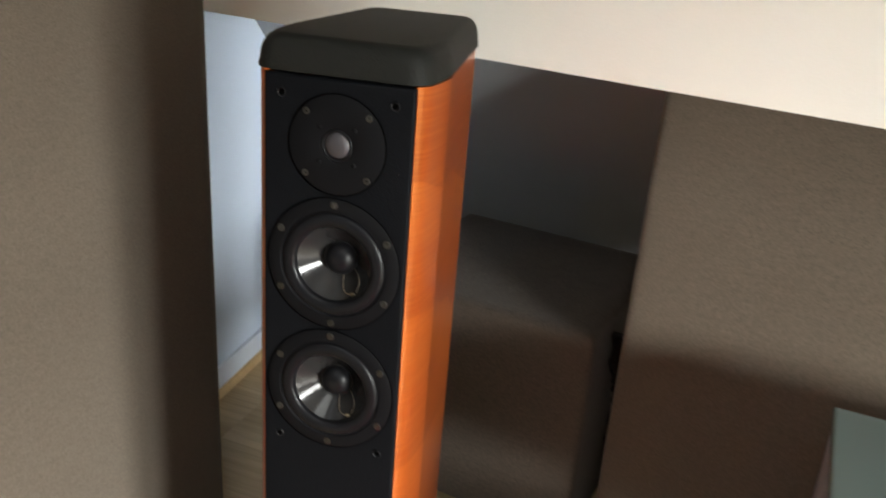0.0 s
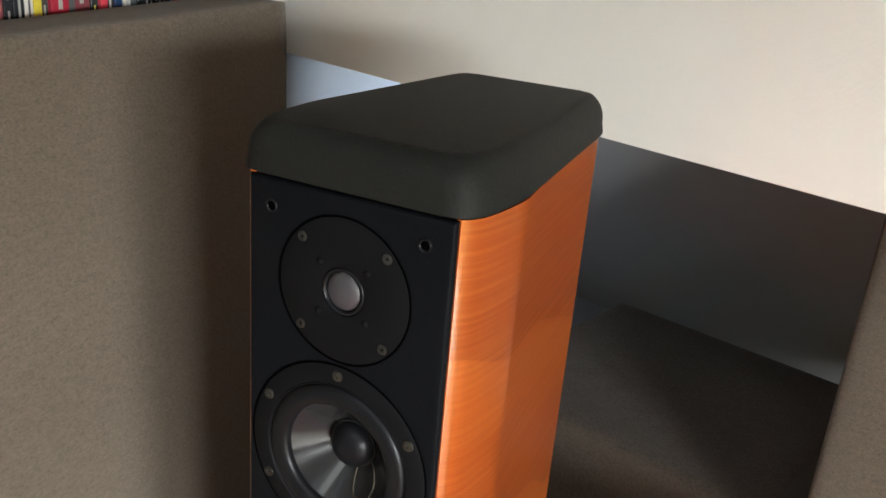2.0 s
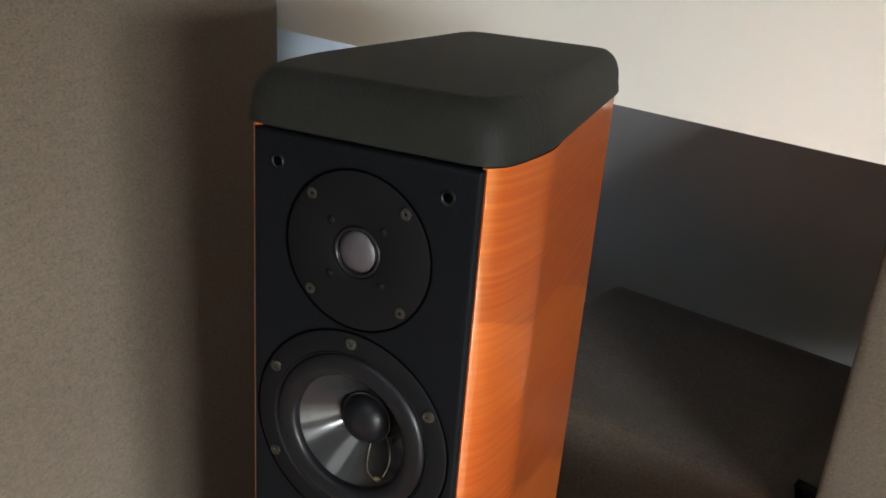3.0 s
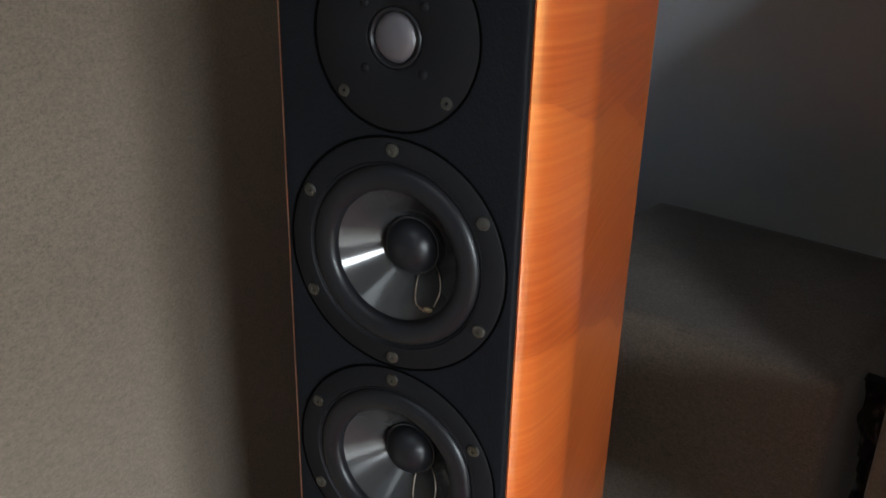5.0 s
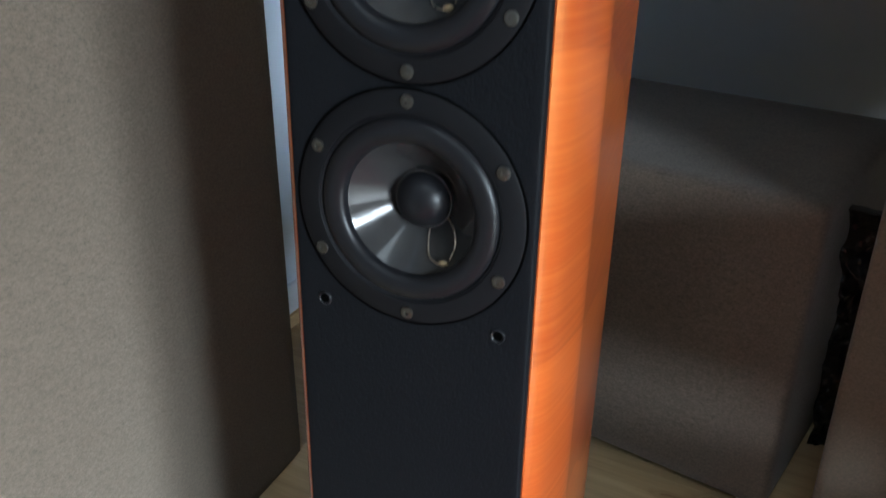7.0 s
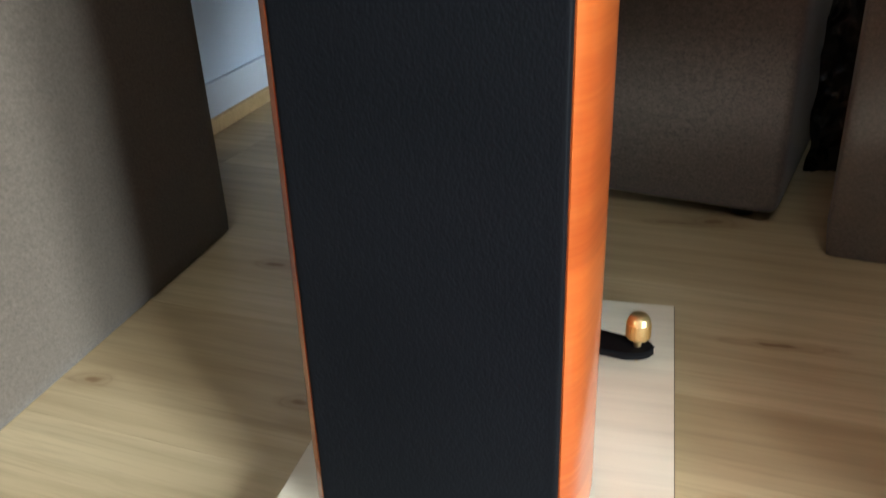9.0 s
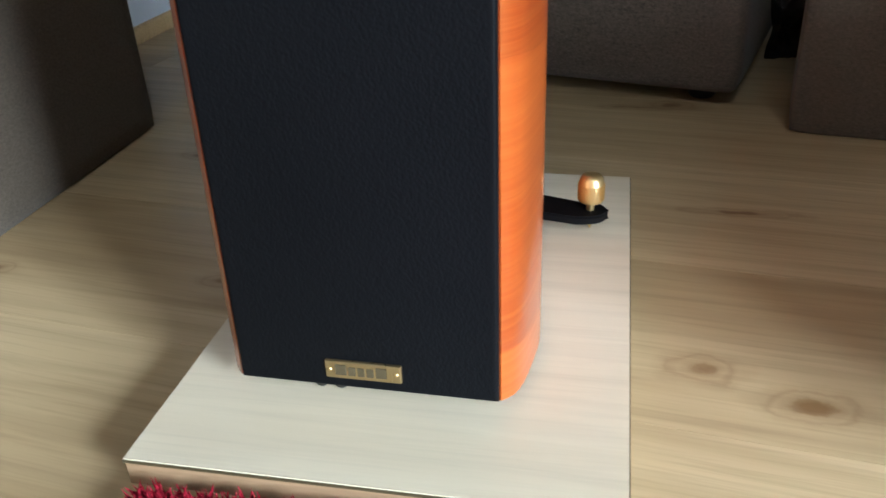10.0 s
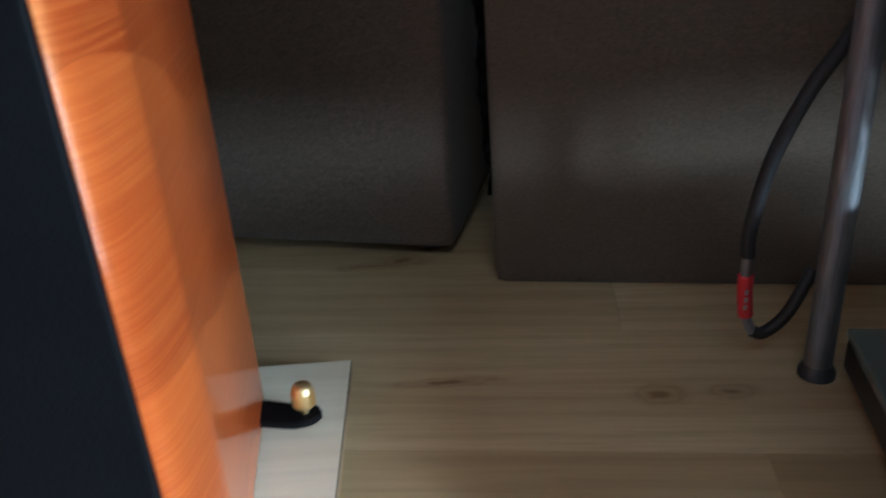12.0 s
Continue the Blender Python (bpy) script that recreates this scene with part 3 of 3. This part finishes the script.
# ---- acoustic panels and pouf ----
def cushion(x0, x1, y0, y1, z0, z1, r, puff=0.0):
    """A padded block with rounded edges and slightly bulging faces."""
    bm = bmesh.new()
    n = 14
    sx, sy, sz = x1 - x0, y1 - y0, z1 - z0
    bmesh.ops.create_cube(bm, size=1)
    bmesh.ops.subdivide_edges(bm, edges=list(bm.edges), cuts=n, use_grid_fill=True)
    c = Vector(((x0 + x1) / 2, (y0 + y1) / 2, (z0 + z1) / 2))
    h = Vector((sx / 2, sy / 2, sz / 2))
    for v in bm.verts:
        u = Vector(v.co) * 2
        e = Vector([math.copysign(1 - (1 - abs(a)) ** 1.6, a) for a in u])
        p = Vector([e[i] * h[i] for i in range(3)])
        core = Vector([max(-(h[i] - r), min(h[i] - r, p[i])) for i in range(3)])
        d = p - core
        if d.length > 1e-9:
            p = core + d.normalized() * r
        b = [1 - a * a for a in e]
        p += Vector((math.copysign(1, u.x) * puff * b[1] * b[2] if abs(u.x) > 0.999 else 0,
                     math.copysign(1, u.y) * puff * b[0] * b[2] if abs(u.y) > 0.999 else 0,
                     math.copysign(1, u.z) * puff * b[0] * b[1] if abs(u.z) > 0.999 else 0))
        v.co = p + c
    return bm


panel_a = thing("acoustic_panel", (-0.381, 0.428, 0), 0.3, "tall taupe fabric acoustic panel standing before the shelf", "acoustic panel", "fabric acoustic panels")
bm = cushion(-0.085, 0.0, -1.15, 0.0, 0.0, 1.013, 0.007, 0.002)
for v in bm.verts:
    v.co.y += 0.026 * (1 - v.co.z)
    v.co.z *= 1 + 0.055 * v.co.y
part("fabric_cover", bm, M_TAUPE, panel_a, smooth=True)
part("back_board", box(-0.092, -0.080, -1.13, -0.02, 0.004, 0.930, 0.002), M_PINE, panel_a, "thin wooden back board")
panel_b = thing("acoustic_panel", (0.299, 0.510, 0), -9.0, "tall taupe fabric acoustic panel standing before the niche", "acoustic panel", "fabric acoustic panels")
part("fabric_cover", cushion(0.0, 0.62, 0.0, 0.07, 0.0, 1.02, 0.008, 0.002), M_TAUPE, panel_b, smooth=True)

part("back_board", box(0.02, 0.60, 0.067, 0.078, 0.004, 1.0, 0.002), M_PINE, panel_b, "thin wooden back board")

pouf = thing("pouf", (0.254, 0.572, 0), -14.0, "brown fabric cube pouf on small black feet", "pouf")
part("cushion_body", cushion(-0.48, 0.0, 0.0, 0.465, 0.016, 0.449, 0.014, 0.003), M_POUF, pouf, "brown woven fabric cover", smooth=True)
for x in (-0.43, -0.045):
    for y in (0.045, 0.42):
        part("foot", lathe([(0.016, 0.024), (0.016, 0.004), (0.013, 0.0), (0.0, 0.0)], 20, (x, y, 0), "z"), M_BLACK, pouf, smooth=40)

# crumpled black bag between the pouf and the panel
bag = thing("plastic_bag", (0.330, 0.640, 0), -13, "crumpled black plastic bag beside the pouf", "bag")
bm = bmesh.new()
bmesh.ops.create_grid(bm, x_segments=34, y_segments=110, size=0.5)
for v in bm.verts:
    x, z = v.co.x * 0.10, (v.co.y + 0.5) * 0.43
    q = Vector((x * 26, z * 22, 3.1))
    fold = abs(noise.noise(q * 1.9 + Vector((2, 7, 1)))) - 0.5 * abs(noise.noise(q * 4.3))
    v.co = (x + 0.010 * noise.noise(q), 0.020 * noise.noise(q * 0.7 + Vector((5, 1, 2))) + 0.016 * fold - 1.5 * x * x + 0.13 * (1 - z / 0.43), max(0.001, z + 0.008 * noise.noise(q * 1.7)))
ext = bmesh.ops.extrude_face_region(bm, geom=list(bm.faces))
for v in ext["geom"]:
    if isinstance(v, bmesh.types.BMVert):
        v.co.y += 0.02
part("bag_film", bm, M_FILM, bag, smooth=50)

# ---- shelf with discs ----
shelf = thing("disc_shelf", (-0.5756, 0.154, -0.006), 1.6, "pine shelf holding a row of disc cases", "shelf")
part("side_panel", box(-0.045, 0.100, 0.268, 0.290, 0.006, 1.40, 0.002), M_PINE, shelf, "pine side panel")
part("upright", box(0.085, 0.105, 0.290, 0.336, 0.006, 1.40, 0.002), M_PINE, shelf, "light pine upright")
part("shelf_board", box(-0.045, 0.100, -0.95, 0.268, 0.927, 0.947, 0.002), M_PINE, shelf)
part("shelf_board", box(-0.045, 0.100, -0.95, 0.268, 1.122, 1.142, 0.002), M_PINE, shelf)
part("back_board", box(-0.051, -0.045, -0.95, 0.29, 0.006, 1.40), M_PINE, shelf)
rnd = random.Random(7)
palette = [(0.02, 0.02, 0.022), (0.03, 0.03, 0.035), (0.015, 0.017, 0.02), (0.05, 0.045, 0.04), (0.46, 0.44, 0.40), (0.55, 0.53, 0.49), (0.36, 0.02, 0.04), (0.50, 0.04, 0.06),
           (0.02, 0.05, 0.12), (0.05, 0.22, 0.20), (0.62, 0.50, 0.05), (0.40, 0.14, 0.16), (0.09, 0.10, 0.10), (0.20, 0.05, 0.06)]
disc_mats = [plain("disc_spine", c, 0.25, 0, 0, 400, 0.05) for c in palette]
bar_mats = [plain("print_pale", (0.34, 0.33, 0.30), 0.5), plain("print_dark", (0.05, 0.05, 0.05), 0.5), plain("print_yellow", (0.60, 0.50, 0.10), 0.5)]
y = 0.264
for k in range(66):
    w = 0.0098 if rnd.random() < 0.8 else rnd.choice((0.012, 0.007, 0.022))
    ci = rnd.choices(range(len(palette)), (7, 7, 7, 3, 1, 1, 4, 4, 2, 1, 2, 2, 3, 4))[0]
    h = 0.125 + rnd.uniform(-0.001, 0.001)
    if rnd.random() < 0.08:
        h = 0.137
    dx = rnd.uniform(-0.004, 0.003)
    lab = ("dark" if max(palette[ci]) < 0.12 else "pale" if min(palette[ci]) > 0.4 else "coloured") + " disc case standing upright in the shelf row"
    disc = thing("disc_case", (-0.5756, 0.154, 0.941), 1.6, lab, "disc case", "disc cases on the shelf")
    part("case", box(-0.040 + dx, 0.094 + dx, y - w, y - 0.0004, 0.0, h, 0.0006, 1), disc_mats[ci], disc)
    if y > -0.36:
        bi = 1 if min(palette[ci]) > 0.4 else (2 if rnd.random() < 0.15 else 0)
        z0 = rnd.uniform(0.012, 0.03)
        while z0 < h - 0.025:
            z1 = min(h - 0.008, z0 + rnd.uniform(0.01, 0.05))
            part("title_bar", box(0.094 + dx, 0.0943 + dx, y - w * 0.62, y - w * 0.40, z0, z1), bar_mats[bi], disc)
            z0 = z1 + rnd.uniform(0.006, 0.03)
    y -= w

# ---- rack and cable ----
rack = thing("equipment_rack", (0.586, 0.290, 0), -10, "aluminium rack with grey-green glass shelves on round posts", "rack")
for x in (0.0, 0.52):
    for yy in (0.0, -0.40):
        p = part("post", lathe([(0.0, 0.534), (0.0115, 0.534), (0.0128, 0.532), (0.0128, 0.012), (0.0, 0.012)], 32, (x, yy, 0), "z"), M_STEEL, rack, "satin aluminium post", smooth=40)
        part("rubber_foot", lathe([(0.013, 0.013), (0.017, 0.006), (0.017, 0.0), (0.0, 0.0)], 20, (x, yy, 0), "z"), M_BLACK, p, smooth=40)
part("base_slab", box(0.020, 0.500, -0.43, -0.006, 0.014, 0.045, 0.003), M_BLACK, rack, "dark slab under the lowest shelf")
for z in (0.045, 0.290):
    part("glass_shelf", box(0.019, 0.501, -0.432, -0.004, z, z + 0.010, 0.002), M_GLASS, rack, "grey-green glass shelf")
part("glass_shelf", box(-0.016, 0.536, -0.432, 0.018, 0.534, 0.548, 0.004), M_GLASS, rack, "thick grey-green glass top shelf")
amp = thing("amplifier", (0.815, 0.035, 0.055), -10, "black amplifier on the lower glass shelf of the rack", "amplifier")
part("case", box(-0.215, 0.215, -0.19, 0.17, 0.010, 0.130, 0.003), M_BLACK, amp)
part("front_panel", box(-0.220, 0.220, -0.205, -0.19, 0.006, 0.135, 0.003), M_BLACK, amp)
for x in (-0.18, 0.18):
    for yy in (-0.13, 0.13):
        part("foot", lathe([(0.018, 0.010), (0.018, 0.0), (0.0, 0.0)], 16, (x, yy, 0), "z"), M_RUBBER, amp, smooth=40)
player = thing("disc_player", (0.815, 0.035, 0.300), -10, "black player on the middle glass shelf of the rack", "player")
part("case", box(-0.215, 0.215, -0.19, 0.17, 0.008, 0.205, 0.003), M_BLACK, player)
part("front_panel", box(-0.220, 0.220, -0.205, -0.19, 0.004, 0.209, 0.003), M_BLACK, player)
for x in (-0.18, 0.18):
    for yy in (-0.13, 0.13):
        part("foot", lathe([(0.016, 0.008), (0.016, 0.0), (0.0, 0.0)], 16, (x, yy, 0), "z"), M_RUBBER, player, smooth=40)

cable = thing("speaker_cable", (0.52, 0.31, 0.03), 0, "thick black cable with a red sleeve hanging beside the rack", "cable")
part("cord", tube([(0.612, 0.335, 0.345), (0.594, 0.322, 0.325), (0.5755, 0.310, 0.305), (0.5545, 0.310, 0.272), (0.5300, 0.310, 0.214), (0.5170, 0.310, 0.151), (0.5168, 0.310, 0.120)], 0.0068), M_CABLE, cable, "black braided cord", smooth=True, world_space=True)
part("collar", tube([(0.5168, 0.310, 0.120), (0.5168, 0.310, 0.110), (0.5170, 0.310, 0.100)], 0.0052), M_SILVER, cable, "grey collar", smooth=True, world_space=True)
part("sleeve", tube([(0.5170, 0.310, 0.101), (0.5178, 0.310, 0.080), (0.5205, 0.310, 0.058)], 0.0072), M_RED, cable, "red sleeve", smooth=True, world_space=True)
for z0 in (0.068, 0.076, 0.084):
    part("print_bar", box(0.5150, 0.5182, 0.3022, 0.3030, z0, z0 + 0.005), bar_mats[0], cable, "small pale print", world_space=True)
part("plug", tube([(0.5203, 0.310, 0.058), (0.5230, 0.310, 0.050), (0.5280, 0.310, 0.040)], 0.0052), M_SILVER, cable, smooth=True, world_space=True)
part("tail", tube([(0.5275, 0.310, 0.0405), (0.5390, 0.311, 0.0365), (0.5565, 0.313, 0.0485), (0.5685, 0.314, 0.069), (0.5820, 0.318, 0.098)], 0.0060), M_CABLE, cable, smooth=True, world_space=True)

# ---- red rug before the board ----
rug = thing("rug", (-0.104, -0.077, 0), 0.6, "deep red shaggy pile rug on the wooden floor", "rug")
part("backing", box(0.004, 0.75, -1.2, -0.004, 0.0, 0.005, 0.002), M_CARPET, rug)
bm = bmesh.new()
rug_rnd = random.Random(3)
for k in range(5200):
    near = rug_rnd.random() < 0.6
    x = rug_rnd.uniform(0, 0.20) if near else rug_rnd.uniform(0, 0.75)
    yy = -abs(rug_rnd.gauss(0, 0.03)) if near else -rug_rnd.uniform(0, 0.5)
    h, w, a = rug_rnd.uniform(0.007, 0.013), rug_rnd.uniform(0.0012, 0.0024), rug_rnd.uniform(0, 6.28)
    lx, ly = rug_rnd.uniform(-0.006, 0.006), rug_rnd.uniform(-0.006, 0.004)
    base = [bm.verts.new((x + w * math.cos(a + j * 2.094), yy + w * math.sin(a + j * 2.094), 0.003)) for j in range(3)]
    tip = bm.verts.new((x + lx, yy + ly, 0.003 + h))
    for j in range(3):
        bm.faces.new((base[j], base[(j + 1) % 3], tip))
tagged(part("pile", bm, M_CARPET, rug, "tufted crimson pile"), kind="stuff")

# ---- floor planks ----
LEN, WID, GAP = 1.28, 0.192, 0.0004
plank_bm = box(0, LEN - GAP, 0, WID - GAP, -0.0035, 0.0)
first = part("plank", plank_bm, M_OAK, floor)
mesh = first.data
TURN = -6.0                     # the planks' turn against the loudspeaker
row_y, row = 0.2355 - 25 * WID, 0
places = []
while row_y < 2.7:
    x = -3.0 - 0.34 + (0.20 if row % 2 else -0.02) - (row * 7 % 3) * 0.05
    while x < 3.2:
        places.append((x, row_y))
        x += LEN
    row_y += WID
    row += 1
turn = pose(0, 0, 0, 0, 0, TURN)
ROOM = ((-2.2, 0, 1), (2.25, 0, -1), (-4.3, 1, 1), (2.4, 1, -1))    # limit, axis, inward side


def reach(m):
    """How far the plank's corners lie inside the room's four limits."""
    pts = [m @ Vector(c) for c in ((0, 0, 0), (LEN, 0, 0), (0, WID, 0), (LEN, WID, 0))]
    return [[(p[axis] - limit) * side for p in pts] for limit, axis, side in ROOM]


used = False
for x, yy in places:
    m = turn @ pose(x, yy, 0)
    sides = reach(m)
    if any(max(d) < 0.01 for d in sides):
        continue
    if min(min(d) for d in sides) >= 0:
        ob = new("plank", mesh) if used else first
        used = True
        ob.parent = floor
        ob.matrix_basis = m
        continue
    # a plank cut to length at the wall
    bm = box(0, LEN - GAP, 0, WID - GAP, -0.0035, 0.0)
    for limit, axis, side in ROOM:
        co, no = Vector((0, 0, 0)), Vector((0, 0, 0))
        co[axis], no[axis] = limit, -side
        inv = m.inverted()
        bmesh.ops.bisect_plane(bm, geom=list(bm.verts) + list(bm.edges) + list(bm.faces), plane_co=inv @ co, plane_no=(inv.to_3x3() @ no).normalized(), clear_outer=True)
    if bm.faces:
        part("plank", bm, M_OAK, floor).matrix_basis = m
    else:
        bm.free()
